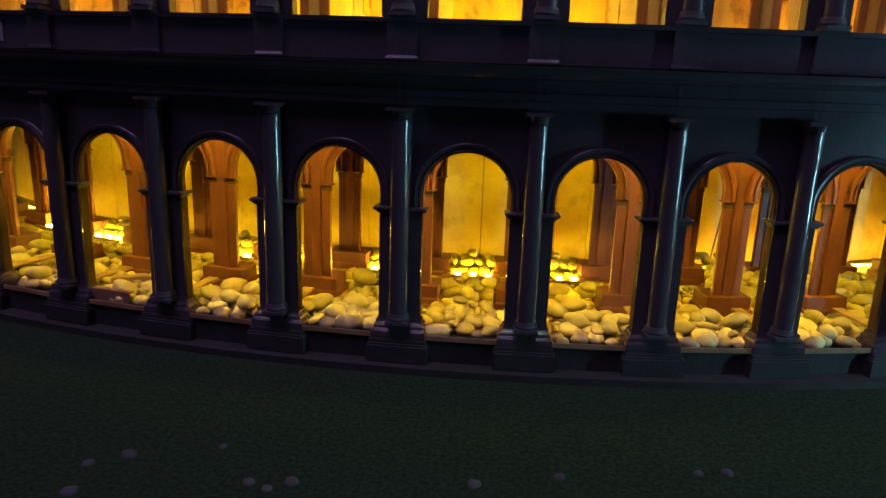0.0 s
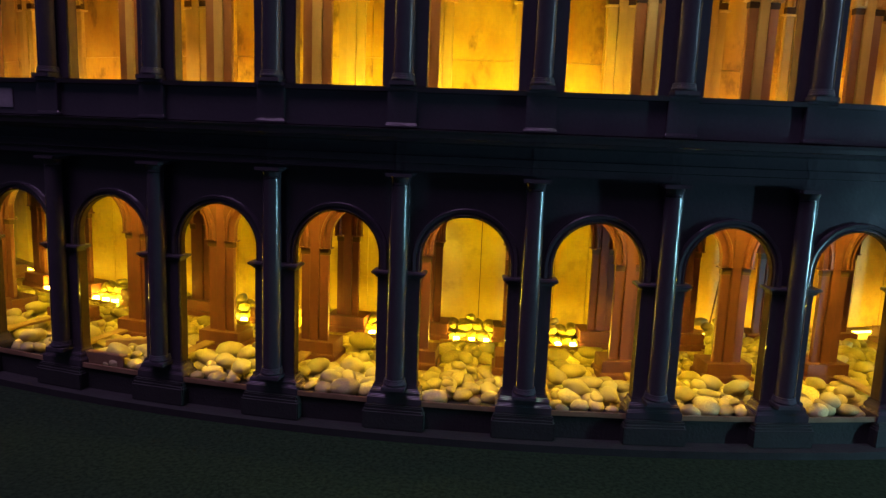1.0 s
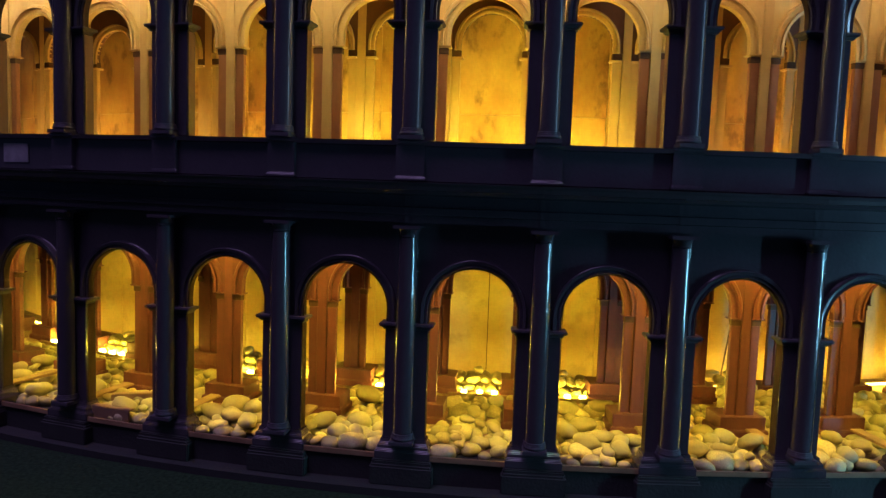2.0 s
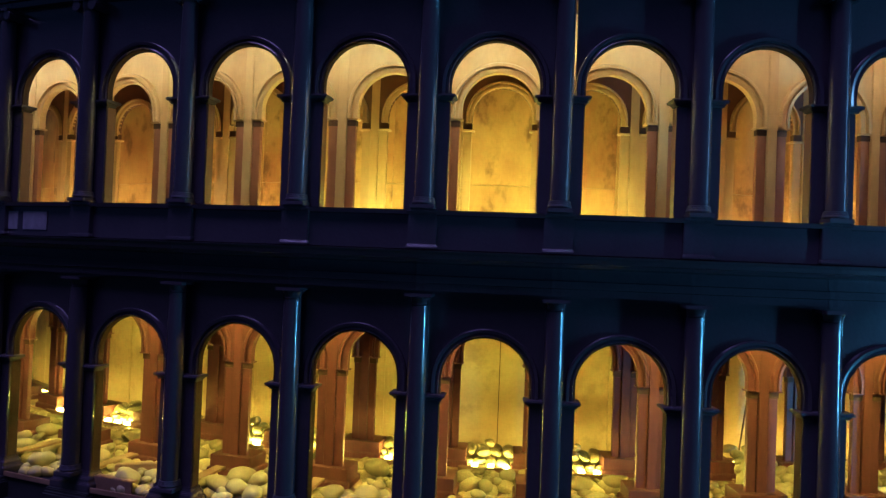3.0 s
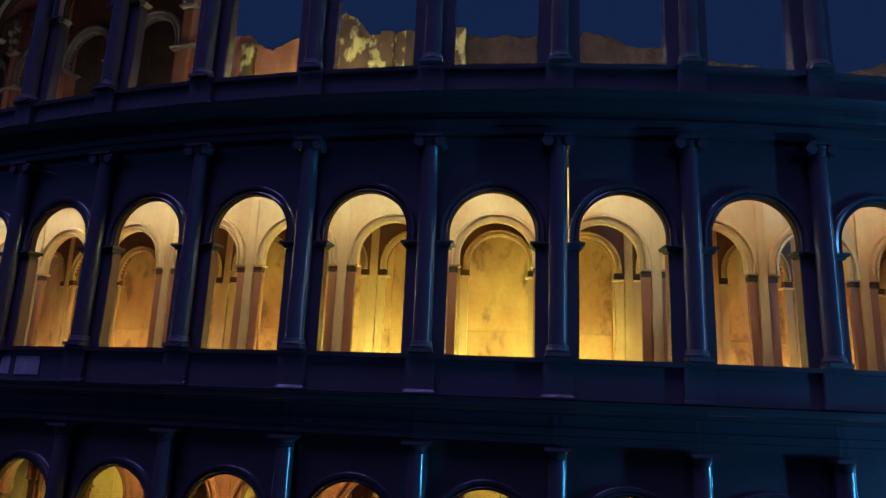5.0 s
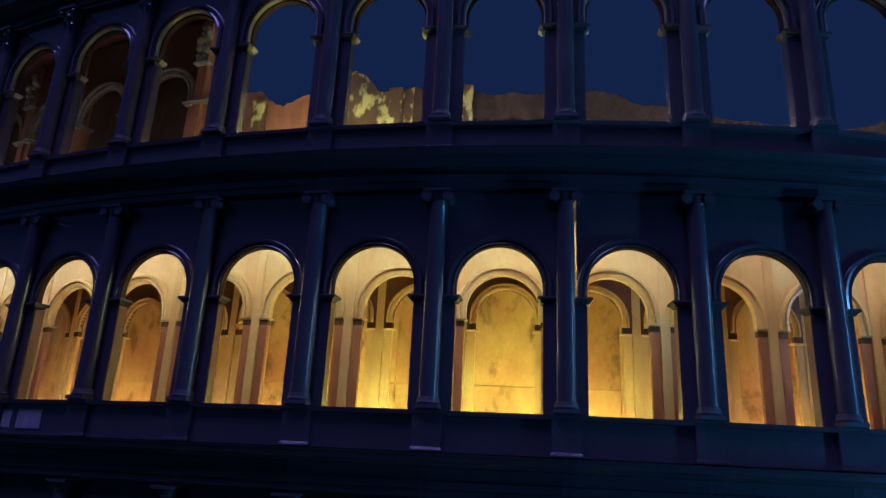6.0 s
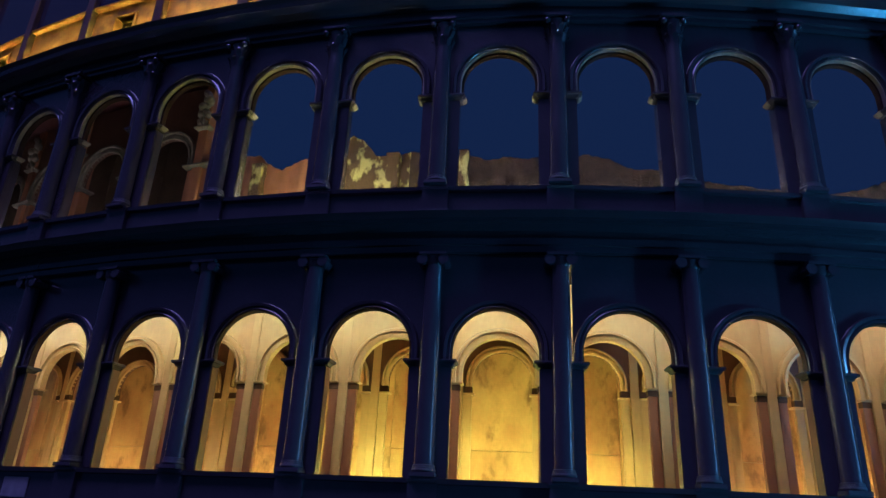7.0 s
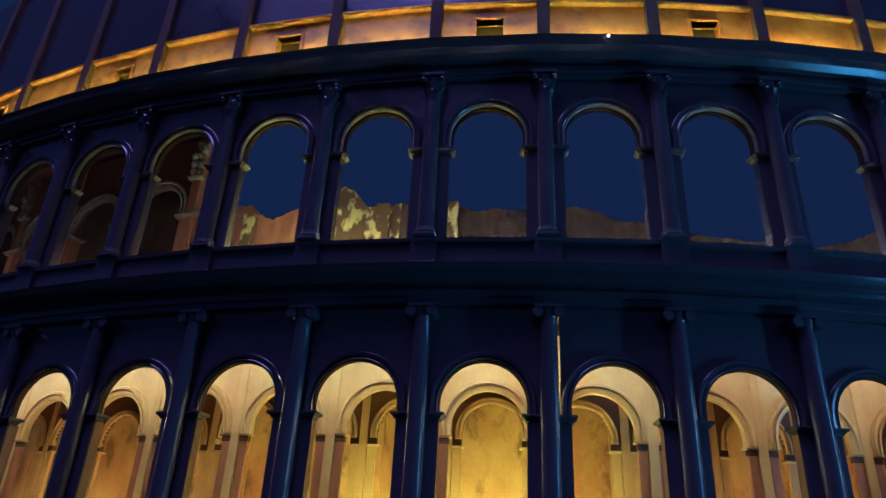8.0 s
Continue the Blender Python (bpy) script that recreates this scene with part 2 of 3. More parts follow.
def pier_meshes(base, impost, plinth, lining_mat, impost_mat):
    hw = BAY / 2 - HALF

    def body(bm):
        box(bm, -hw, hw, 0, 0.012, base, impost - 0.035)

    def foot(bm):
        p = plinth
        steps(bm, [(-hw - 0.035, hw + 0.035, -0.04, 0.10, base, base + p * 0.42), (-hw - 0.022, hw + 0.022, -0.028, 0.09, base + p * 0.48, base + p * 0.72), (-hw - 0.01, hw + 0.01, -0.014, 0.08, base + p * 0.8, base + p)])

    def cap(bm):
        steps(bm, [(-hw - 0.012, hw + 0.012, -0.012, 0.062, impost - 0.035, impost - 0.022), (-hw - 0.03, hw + 0.03, -0.03, 0.08, impost - 0.014, impost)])

    def lining(bm):
        box(bm, -hw + 0.002, hw - 0.002, 0.012, 0.075, base, impost - 0.036)

    return [built(body, "pier", BLACK, 0.004), built(foot, "plinth", BLACK, 0.004) if plinth else None, built(cap, "impost", impost_mat, 0.004), built(lining, "pier_lining", lining_mat, 0.003)]


def column_meshes(base, top, order):
    r = 0.052

    def shaft(bm):
        n = 10
        lathe(bm, [(r * (1 - 0.10 * (i / n) ** 2), base + 0.06 + (top - 0.06 - base - 0.06) * i / n) for i in range(n + 1)], 28)

    def foot(bm):
        box(bm, -0.062, 0.062, -0.062, 0.05, base, base + 0.022)
        lathe(bm, [(0.057, base + 0.022), (0.061, base + 0.03), (0.061, base + 0.036), (0.055, base + 0.044), (0.057, base + 0.052), (0.053, base + 0.06)], 28)

    def plain_cap(bm):
        lathe(bm, [(0.047, top - 0.06), (0.053, top - 0.055), (0.048, top - 0.05), (0.05, top - 0.035), (0.064, top - 0.018)], 28)
        box(bm, -0.068, 0.068, -0.068, 0.06, top - 0.018, top)

    def scroll_cap(bm):
        lathe(bm, [(0.047, top - 0.07), (0.056, top - 0.05), (0.06, top - 0.02)], 28)
        for s in (-1, 1):
            m = Matrix.Translation((s * 0.058, 0, top - 0.042)) @ Matrix.Rotation(math.pi / 2, 4, "X")
            bmesh.ops.create_cone(bm, cap_ends=True, segments=18, radius1=0.03, radius2=0.03, depth=0.125, matrix=m)
        box(bm, -0.075, 0.075, -0.07, 0.06, top - 0.018, top)

    def leaf_cap(bm):
        h = 0.2
        lathe(bm, [(0.047, top - h), (0.05, top - h * 0.5), (0.066, top - 0.03)], 28)
        for row, (z, out, count) in enumerate(((top - h + 0.01, 0.05, 8), (top - h + 0.07, 0.054, 8))):
            for i in range(count):
                a = 2 * math.pi * (i + 0.5 * row) / count
                m = Matrix.Rotation(a, 4, "Z") @ Matrix.Translation((out, 0, z))
                pts = [(0, -0.014, 0), (0, 0.014, 0), (0.006, 0.016, 0.035), (0.006, -0.016, 0.035), (0.022, 0.009, 0.058), (0.022, -0.009, 0.058), (0.026, 0, 0.046)]
                v = [bm.verts.new(m @ Vector(p)) for p in pts]
                for f in ((0, 1, 2, 3), (3, 2, 4, 5), (5, 4, 6)):
                    bm.faces.new([v[j] for j in f])
        for sx in (-1, 1):
            for sy in (-1, 1):
                bmesh.ops.create_icosphere(bm, subdivisions=2, radius=0.02, matrix=Matrix.Translation((sx * 0.058, sy * 0.058, top - 0.045)))
        box(bm, -0.078, 0.078, -0.078, 0.06, top - 0.022, top)

    cap = {"plain": plain_cap, "scroll": scroll_cap, "leaf": leaf_cap}[order]
    if order == "leaf":
        top_shaft = top - 0.14

        def shaft(bm):
            lathe(bm, [(r, base + 0.06), (r * 0.98, (base + top) / 2), (r * 0.9, top_shaft)], 28)
    return built(shaft, "shaft", BLACK, 0, True), built(foot, "column_base", MATT, 0.003, True), built(cap, "capital", BLACK, 0.002, True)


SECTION = [(0.004, 0.014), (0.004, -0.012), (0.010, -0.020), (0.022, -0.014), (0.026, -0.026), (0.042, -0.030), (0.050, -0.018), (0.050, 0.014)]


def outer_storey(base, impost, crown, top, order, depth, plinth, column_top, lining_mat, reveal_mat, gaps, set_back, soffit=None):
    spring = crown - HALF
    pier, foot, cap, lining = pier_meshes(base, impost, plinth, lining_mat, MATT)
    shaft, cbase, ccap = column_meshes(base + (0.09 if plinth > 0.06 else 0.0), column_top, order)
    w = chord(depth) + 0.002
    panels = {c: built(lambda bm: arch_wall(bm, w, 0.016, impost, top, HALF, spring, cut=c), "arch_panel", BLACK, 0.002) for c in {(0, 0), *gaps.values()}}
    inners = {c: built(lambda bm: arch_wall(bm, w - 0.004, 0.012, impost, top, HALF + 0.003, spring, cut=c), "panel_lining", lining_mat) for c in panels}
    band = built(lambda bm: archivolt(bm, HALF, impost, spring, SECTION), "archivolt", BLACK, 0, True)
    if soffit:
        inners = {c: built(lambda bm: arch_wall(bm, w - 0.004, 0.035, impost, top, HALF - 0.014, spring, cut=c), "panel_lining", UNLIT_BROWN) for c in panels}
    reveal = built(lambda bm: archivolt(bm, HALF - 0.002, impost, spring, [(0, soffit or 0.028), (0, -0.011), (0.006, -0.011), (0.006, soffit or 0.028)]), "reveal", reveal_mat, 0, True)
    hw = BAY / 2 - HALF
    # separate pale end piece, coloured as the lit return of a black impost
    bracket = built(lambda bm: loft(bm, [(hw + 0.002, hw + 0.016, 0.020, 0.066, impost - 0.030), (hw + 0.002, hw + 0.034, 0.014, 0.072, impost - 0.010), (hw + 0.002, hw + 0.034, 0.014, 0.072, impost - 0.001)]), "impost_return", LIT_BEIGE, 0.003) if soffit else None
    for k in BAYS:
        c = gaps.get(k, (0, 0))
        p = put("arch_panel", panels[c], replica, at(k, depth + set_back))
        put("archivolt", band, p)
        put("reveal", reveal, p, None, "inner edge of the arch, shade put into its dull paint" if not soffit else "soffit lit from below, the light also put into its beige")
        put("panel_lining", inners[c], p, Matrix.Translation((0, 0.016, 0)), "painted inner face, its shade put into the colour")
    for u in PIERS:
        p = put("pier", pier, replica, at(u, depth))
        if foot:
            put("plinth", foot, p)
        put("impost", cap, p)
        if bracket:
            put("impost_return", bracket, p, None, "impost end in pale paint that stands for light on it")
            put("impost_return", bracket, p, Matrix.Translation((0, 0.088, 0)) @ Matrix.Rotation(math.pi, 4, "Z"), "impost end in pale paint that stands for light on it")
        put("pier_lining", lining, p, None, "painted inner face, its shade put into the colour")
        c = put("column", shaft, replica, at(u, depth - 0.03))
        put("column_base", cbase, c)
        put("capital", ccap, c)


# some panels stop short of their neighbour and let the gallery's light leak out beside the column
# linings and reveals get darkened paint in place of real shade
outer_storey(0.08, 0.795, 1.09, 1.32, "plain", 0.0, 0.10, 1.305, UNLIT_BROWN, UNLIT_BROWN, {}, 0.034)
outer_storey(1.733, 2.325, 2.605, 2.92, "scroll", 0.0, 0.0, 2.90, SHADED_UMBER, UNLIT_BROWN, {1: (0.064, 0), -2: (0, 0.062), -3: (0, 0.057)}, 0.012)
outer_storey(3.28, 3.91, 4.222, 4.42, "leaf", -0.08, 0.0, 4.42, BLACK, LIT_BEIGE, {}, 0.0, 0.016)


def entablature(name, depth, profile, mat=BLACK):
    w = chord(depth) + 0.05
    data = built(lambda bm: sweep(bm, w, profile), name, mat)
    for k in BAYS:
        put(name, data, replica, at(k, depth, 0.0005 * (k % 2)))


entablature("entablature", 0.0, [(0.055, 1.32), (-0.03, 1.32), (-0.03, 1.355), (-0.042, 1.36), (-0.042, 1.395), (-0.025, 1.40), (-0.025, 1.455), (-0.06, 1.465), (-0.075, 1.48), (-0.12, 1.485), (-0.125, 1.505), (-0.135, 1.52), (0.055, 1.53)])
entablature("parapet", 0.0, [(0.15, 1.53), (-0.02, 1.53), (-0.02, 1.70), (-0.05, 1.705), (-0.055, 1.728), (0.2, 1.733)])
entablature("entablature", 0.0, [(0.055, 2.92), (-0.03, 2.92), (-0.03, 2.955), (-0.045, 2.96), (-0.045, 2.995), (-0.03, 3.0), (-0.03, 3.045), (-0.10, 3.06), (-0.17, 3.065), (-0.18, 3.085), (-0.19, 3.10), (0.055, 3.11)])
entablature("parapet", 0.0, [(0.12, 3.11), (-0.10, 3.11), (-0.10, 3.25), (-0.125, 3.255), (-0.13, 3.276), (0.12, 3.28)])
entablature("entablature", -0.08, [(0.15, 4.42), (-0.03, 4.42), (-0.03, 4.447), (-0.045, 4.452), (-0.045, 4.49), (-0.03, 4.495), (-0.03, 4.525), (-0.06, 4.534), (-0.10, 4.56), (-0.15, 4.572), (-0.16, 4.60), (-0.18, 4.63), (0.15, 4.63)])


def pedestals(z0, z1, depth):
    def fill(bm):
        steps(bm, [(-0.080, 0.080, -0.032, 0.02, z0, z0 + 0.014), (-0.074, 0.074, -0.024, 0.02, z0 + 0.02, z1 - 0.022), (-0.080, 0.080, -0.034, 0.02, z1 - 0.016, z1)])
    data = built(fill, "pedestal", BLACK, 0.003)
    for u in PIERS:
        put("pedestal", data, replica, at(u, depth - 0.025))


pedestals(1.53, 1.7335, -0.002)
pedestals(3.112, 3.282, -0.085)


def attic():
    depth = -0.15

    def low_panel(bm):
        box(bm, -chord(depth) / 2, chord(depth) / 2, 0, 0.08, 4.60, 4.968)

    def window_panel(bm):
        w = chord(depth) / 2
        box(bm, -w, -0.1, 0, 0.08, 4.60, 4.968)
        box(bm, 0.1, w, 0, 0.08, 4.60, 4.968)
        box(bm, -0.1, 0.1, 0, 0.08, 4.868, 4.968)

    def window_frame(bm):
        for s in (-1, 1):
            box(bm, s * 0.1 - 0.012, s * 0.1 + 0.012, -0.012, 0.06, 4.632, 4.868)
        box(bm, -0.112, 0.112, -0.012, 0.06, 4.868, 4.886)

    def upper(bm):
        box(bm, -chord(depth) / 2, chord(depth) / 2, -0.01, 0.08, 4.988, 6.3)

    def lip(bm):
        sweep(bm, chord(depth) + 0.01, [(0.08, 4.968), (-0.03, 4.968), (-0.038, 4.978), (-0.038, 4.989), (-0.02, 4.995), (0.08, 4.995)])

    def pilaster(bm):
        steps(bm, [(-0.05, 0.05, -0.06, 0.02, 4.60, 4.635), (-0.04, 0.04, -0.05, 0.02, 4.645, 6.23), (-0.055, 0.055, -0.065, 0.02, 6.24, 6.30)])

    # black upper wall and dark pilasters: shade above the ledge put into colour
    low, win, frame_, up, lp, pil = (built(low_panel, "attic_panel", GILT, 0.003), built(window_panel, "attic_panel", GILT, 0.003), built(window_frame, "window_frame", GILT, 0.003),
                                     built(upper, "attic_wall", BLACK, 0.003), built(lip, "string_course", GILT), built(pilaster, "pilaster", DARK_BROWN, 0.004))
    # black sheet added behind the opening to stand for the dark inside
    dark = built(lambda bm: box(bm, -0.099, 0.099, 0.065, 0.079, 4.632, 4.867), "shutter", BLACK, 0.002)
    for k in BAYS:
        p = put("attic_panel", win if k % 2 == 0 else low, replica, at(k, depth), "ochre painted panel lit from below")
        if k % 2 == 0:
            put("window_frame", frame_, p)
            put("shutter", dark, p, None, "black backing sheet added to darken the window opening")
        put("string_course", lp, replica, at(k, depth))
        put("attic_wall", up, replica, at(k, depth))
    for u in PIERS:
        put("pilaster", pil, replica, at(u, depth))


attic()
plate = built(lambda bm: box(bm, -0.1, 0.1, 0, 0.006, 1.565, 1.675), "patch_plate", HAZE_GREY, 0.002)
for u in (-4.42, -4.06):
    put("patch_plate", plate, replica, at(u, -0.027), "grey sheet patch, lightened for haze")
bulb = built(lambda bm: bmesh.ops.create_icosphere(bm, subdivisions=2, radius=0.005), "pilot_lamp", AMBER_LED, 0, True)
tagged(put("pilot_lamp", bulb, None, at(1.06, -0.262, 4.615)), "tiny glowing amber pilot lamp on the cornice edge", "lamp")


# ---- galleries behind the arcades ----
def gallery_pillar(base, impost, top, plinths, mat, depth, reach, plate_mat, dark_over=False, wing_mat=None, sink={}):
    """A flat strip with a narrower jamb on each side, each jamb under its own small impost."""
    def shaft(bm):
        box(bm, -0.029, 0.029, -0.010, 0.05, base, top)

    def wing(bm):
        box(bm, 0.031, reach, 0.0, 0.03, base, impost - 0.045)

    neck_z, plate_z = ((impost - 0.043, impost), (impost - 0.058, impost - 0.045)) if dark_over else ((impost - 0.045, impost - 0.011), (impost - 0.010, impost))

    def neck(bm):
        box(bm, 0.031, reach + 0.003, -0.005, 0.034, *neck_z)

    def plate(bm):
        loft(bm, [(0.031, reach + 0.014, -0.016, 0.045, plate_z[0]), (0.031, reach + 0.02, -0.022, 0.05, (plate_z[0] + plate_z[1]) / 2), (0.031, reach + 0.02, -0.022, 0.05, plate_z[1])])

    def foot(bm):
        steps(bm, [(-0.155, 0.155, -0.062, 0.16, base, base + 0.036), (-0.150, 0.150, -0.056, 0.155, base + 0.037, base + 0.042), (-0.14, 0.14, -0.048, 0.15, base + 0.043, base + 0.118)])

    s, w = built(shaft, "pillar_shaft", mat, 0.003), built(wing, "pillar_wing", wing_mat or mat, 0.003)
    # necks dark brown, darker than the plates
    c, e = built(neck, "pillar_neck", DARK_BROWN, 0.002), built(plate, "pillar_impost", plate_mat, 0.002)
    f = built(foot, "pillar_plinth", mat, 0.004) if plinths else None
    mirrored = Matrix.Diagonal((-1, 1, 1, 1))
    sides = [(w, c, e), tuple(turned_copy(d, mirrored) for d in (w, c, e))]
    for u in PIERS:
        p = put("gallery_pillar", s, replica, at(u, depth, -sink.get(u, 0.0)))
        for wing_data, neck_data, plate_data in sides:
            q = put("pillar_wing", wing_data, p)
            put("pillar_neck", neck_data, q)
            put("pillar_impost", plate_data, q)
        if f:
            put("pillar_plinth", f, p)


def turned_copy(data, m):
    other = data.copy()
    other.transform(m)
    other.flip_normals()
    return other


def gallery_arcade(impost, crown, top, half, depth, mat, bays, ring_mat=None, broad=1.0, sink={}):
    w = chord(depth)
    panel = built(lambda bm: arch_wall(bm, w, 0.035, impost, top, half, crown - half), "gallery_arch", mat, 0.003)
    ringm = built(lambda bm: archivolt(bm, half, impost, crown - half, [(o * broad, y) for o, y in ((0, 0.02), (0, -0.012), (0.018, -0.018), (0.021, -0.004), (0.038, -0.006), (0.041, -0.026), (0.056, -0.026), (0.063, -0.014), (0.063, 0.02))]), "gallery_archivolt", ring_mat or mat, 0, True)
    for k in bays:
        p = put("gallery_arch", panel, replica, at(k, depth, -sink.get(k, 0.0)))
        put("gallery_archivolt", ringm, p)


# the innermost arches of the upper gallery have settled a little towards one end
SETTLED = {-3.5: 0.045, -4: 0.045, -4.5: 0.045, -5: 0.045, -5.5: 0.03}


def gallery(base, ceiling, impost1, crown1, impost2, crown2, plinths, pillar_mat, arch_mat, wall_mat, ceiling_mat):
    arc_slab("gallery_floor", FIRST - 0.5, LAST + 0.5, 0.12, 1.85, base - 0.05, base, SHEET, replica)
    arc_slab("gallery_ceiling", FIRST - 0.5, LAST + 0.5, 0.12, 1.85, ceiling, ceiling + 0.04, ceiling_mat, replica)
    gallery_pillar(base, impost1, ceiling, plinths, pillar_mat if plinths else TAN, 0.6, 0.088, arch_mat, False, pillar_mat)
    gallery_pillar(base, impost2, ceiling, plinths, pillar_mat if plinths else arch_mat, 1.25, 0.080 if plinths else 0.092, arch_mat, not plinths, None, {} if plinths else SETTLED)
    gallery_arcade(impost1, crown1, ceiling, chord(0.6) / 2 - 0.100, 0.6, arch_mat, BAYS)
    # upper inner spandrels painted darker than their rings to stand for shade
    gallery_arcade(impost2, crown2, ceiling, chord(1.25) / 2 - 0.095, 1.25, arch_mat if plinths else SHADED_UMBER, BAYS, arch_mat, 0.72, {} if plinths else SETTLED)
    w, seam = chord(1.75) / 2, base + 0.36

    if plinths:
        cuts = [(-w + 0.002, 0.032, 0, 0.03, base, ceiling), (0.038, w - 0.002, 0, 0.03, base, ceiling)]
        seam_strip = built(lambda bm: box(bm, 0.032, 0.038, 0.014, 0.03, base, ceiling), "seam", DARK_BROWN)
    else:
        cuts = [(-w + 0.002, w - 0.002, 0.006, 0.04, base, seam - 0.003), (-w + 0.002, w - 0.002, 0, 0.04, seam, ceiling)]

    def rivets(bm):
        for i in range(12):
            z = base + 0.12 + i * (ceiling - base - 0.3) / 12
            for x in (-w + 0.03, w - 0.03):
                bmesh.ops.create_icosphere(bm, subdivisions=1, radius=0.006, matrix=Matrix.Translation((x, 0, z)))

    walls = [built(lambda bm: box(bm, *c), "back_wall_panel", wall_mat, 0.0015) for c in cuts]
    studs = built(rivets, "rivet_row", wall_mat, 0, True)
    for k in BAYS:
        for wall in walls:
            p = put("back_wall_panel", wall, replica, at(k, 1.75))
        tagged(put("rivet_row", studs, p), kind="stuff")
        if plinths:
            put("seam", seam_strip, p)


gallery(0.08, 1.52, 0.79, 1.06, 0.78, 1.06, True, RUST, RUST, GOLD, DARK_BROWN)
# upper ceiling darkened in colour to look barely lit
gallery(1.70, 2.96, 2.325, 2.60, 2.43, 2.675, False, COPPER, TAN, BROWN, DARK_BROWN)
arc_slab("terrace_floor", FIRST - 0.5, LAST + 0.5, 0.03, 1.85, 3.2, 3.25, SHEET, replica)


# ---- led strips hidden behind the sills ----
def led_strip(u0, u1, depth, z, width, mat, label, tall=0.012):
    ob = arc_slab("led_strip", u0, u1, depth, depth + width, z, z + tall, mat, None, "", int(4 * (u1 - u0)))
    return tagged(ob, label, "led strip", "led strips" if u1 - u0 > 1 else "led modules")


led_strip(FIRST, LAST, 0.075, 1.49, 0.025, YELLOW_LED, "yellow led strip under the lower gallery ceiling")
led_strip(FIRST, 2.4, 1.50, 0.10, 0.02, WALL_LED, "yellow led strip along the lower back wall")
led_strip(2.42, LAST, 1.52, 0.10, 0.02, ORANGE_LED, "orange led strip behind the pebble heap")
for k in range(-6, 3):
    for off in (-0.16, 0.02, 0.19):
        led_strip(k + off - 0.03, k + off + 0.03, 1.175, 0.09, 0.03, TROUGH_LED, "short yellow led module in the pebble trough", 0.022)
for u0, u1, mat in ((FIRST, -2.6, AMBER_LEFT), (-2.58, 1.45, AMBER_LED), (1.47, LAST, AMBER_RIGHT)):
    led_strip(u0, u1, 0.14, 2.93, 0.02, mat, "amber led strip under the upper gallery ceiling")
for u0, u1, mats in ((FIRST, -2.6, (SIDE_LED, DULL_LED)), (-2.58, 1.45, (FAINT_LED, LOW_LED)), (1.47, LAST, (SIDE_LED, DULL_LED))):
    led_strip(u0, u1, 0.93, 1.70, 0.02, mats[0], "faint amber led strip between the gallery pillars")
    led_strip(u0, u1, 1.36, 1.70, 0.02, mats[1], "low amber led strip behind the gallery pillars")
led_strip(FIRST, LAST, -0.20, 4.631, 0.012, CORNICE_LED, "amber led strip on top of the cornice")
led_strip(FIRST, -2.6, -0.014, 3.283, 0.012, GLIM_LED, "dim amber led strip on the open terrace")
led_strip(-2.58, LAST, -0.014, 3.283, 0.012, DIM_LED, "dim amber led strip on the open terrace")
led_strip(FIRST, -3.3, 0.22, 3.25, 0.015, GLIM_LED, "dim amber led strip before the standing arches")
led_strip(-2.6, -0.5, 0.30, 3.25, 0.02, LOW_LED, "bright amber led strip before the broken wall")


# ---- lower gallery floor: tie bars, trough, pebbles ----
def floor_bars():
    bar = built(lambda bm: loft(bm, [(-0.036, 0.036, 0.10, 0.46, 0.150), (-0.036, 0.036, 0.10, 0.46, 0.166)]), "tie_bar", SHEET, 0.003)
    lip = built(lambda bm: (box(bm, -chord(1.12) / 2 + 0.1, chord(1.12) / 2 - 0.1, 0, 0.012, 0.08, 0.108), box(bm, -chord(1.12) / 2 + 0.1, chord(1.12) / 2 - 0.1, 0.012, 0.032, 0.098, 0.108)), "trough_lip", SHEET, 0.002)
    edge = built(lambda bm: box(bm, -HALF + 0.03, HALF - 0.03, -0.03, -0.018, 0.078, 0.106), "floor_edging", SHEET, 0.002)
    block = built(lambda bm: steps(bm, [(-0.165, 0.165, -0.07, 0.12, -0.05, 0.05), (-0.155, 0.155, -0.06, 0.12, 0.055, 0.08)]), "pier_block", CONCRETE, 0.006)
    for u in PIERS:
        put("tie_bar", bar, replica, at(u))
        put("pier_block", block, replica, at(u))
    for k in BAYS:
        put("trough_lip", lip, replica, at(k, 1.12))
        put("floor_edging", edge, replica, at(k))
    arc_slab("floor_riser", FIRST - 0.5, LAST + 0.5, -0.015, 0.12, -0.05, 0.075, CONCRETE, replica)


floor_bars()


def pebble_mesh(seed):
    rnd = random.Random(seed)
    bm = bmesh.new()
    bmesh.ops.create_icosphere(bm, subdivisions=3, radius=1.0)
    off = Vector((rnd.uniform(0, 50), rnd.uniform(0, 50), rnd.uniform(0, 50)))
    sx, sy, sz = rnd.uniform(0.9, 1.15), rnd.uniform(0.68, 0.85), rnd.uniform(0.5, 0.68)
    for v in bm.verts:
        v.co *= 1 + 0.22 * noise.noise(v.co * 0.9 + off) + 0.05 * noise.noise(v.co * 2.3 + off)
        v.co = Vector((v.co.x * sx, v.co.y * sy, v.co.z * sz))
    return mesh("pebble", bm, PEBBLE, 0, True)


PEBBLES = [pebble_mesh(i) for i in range(12)]


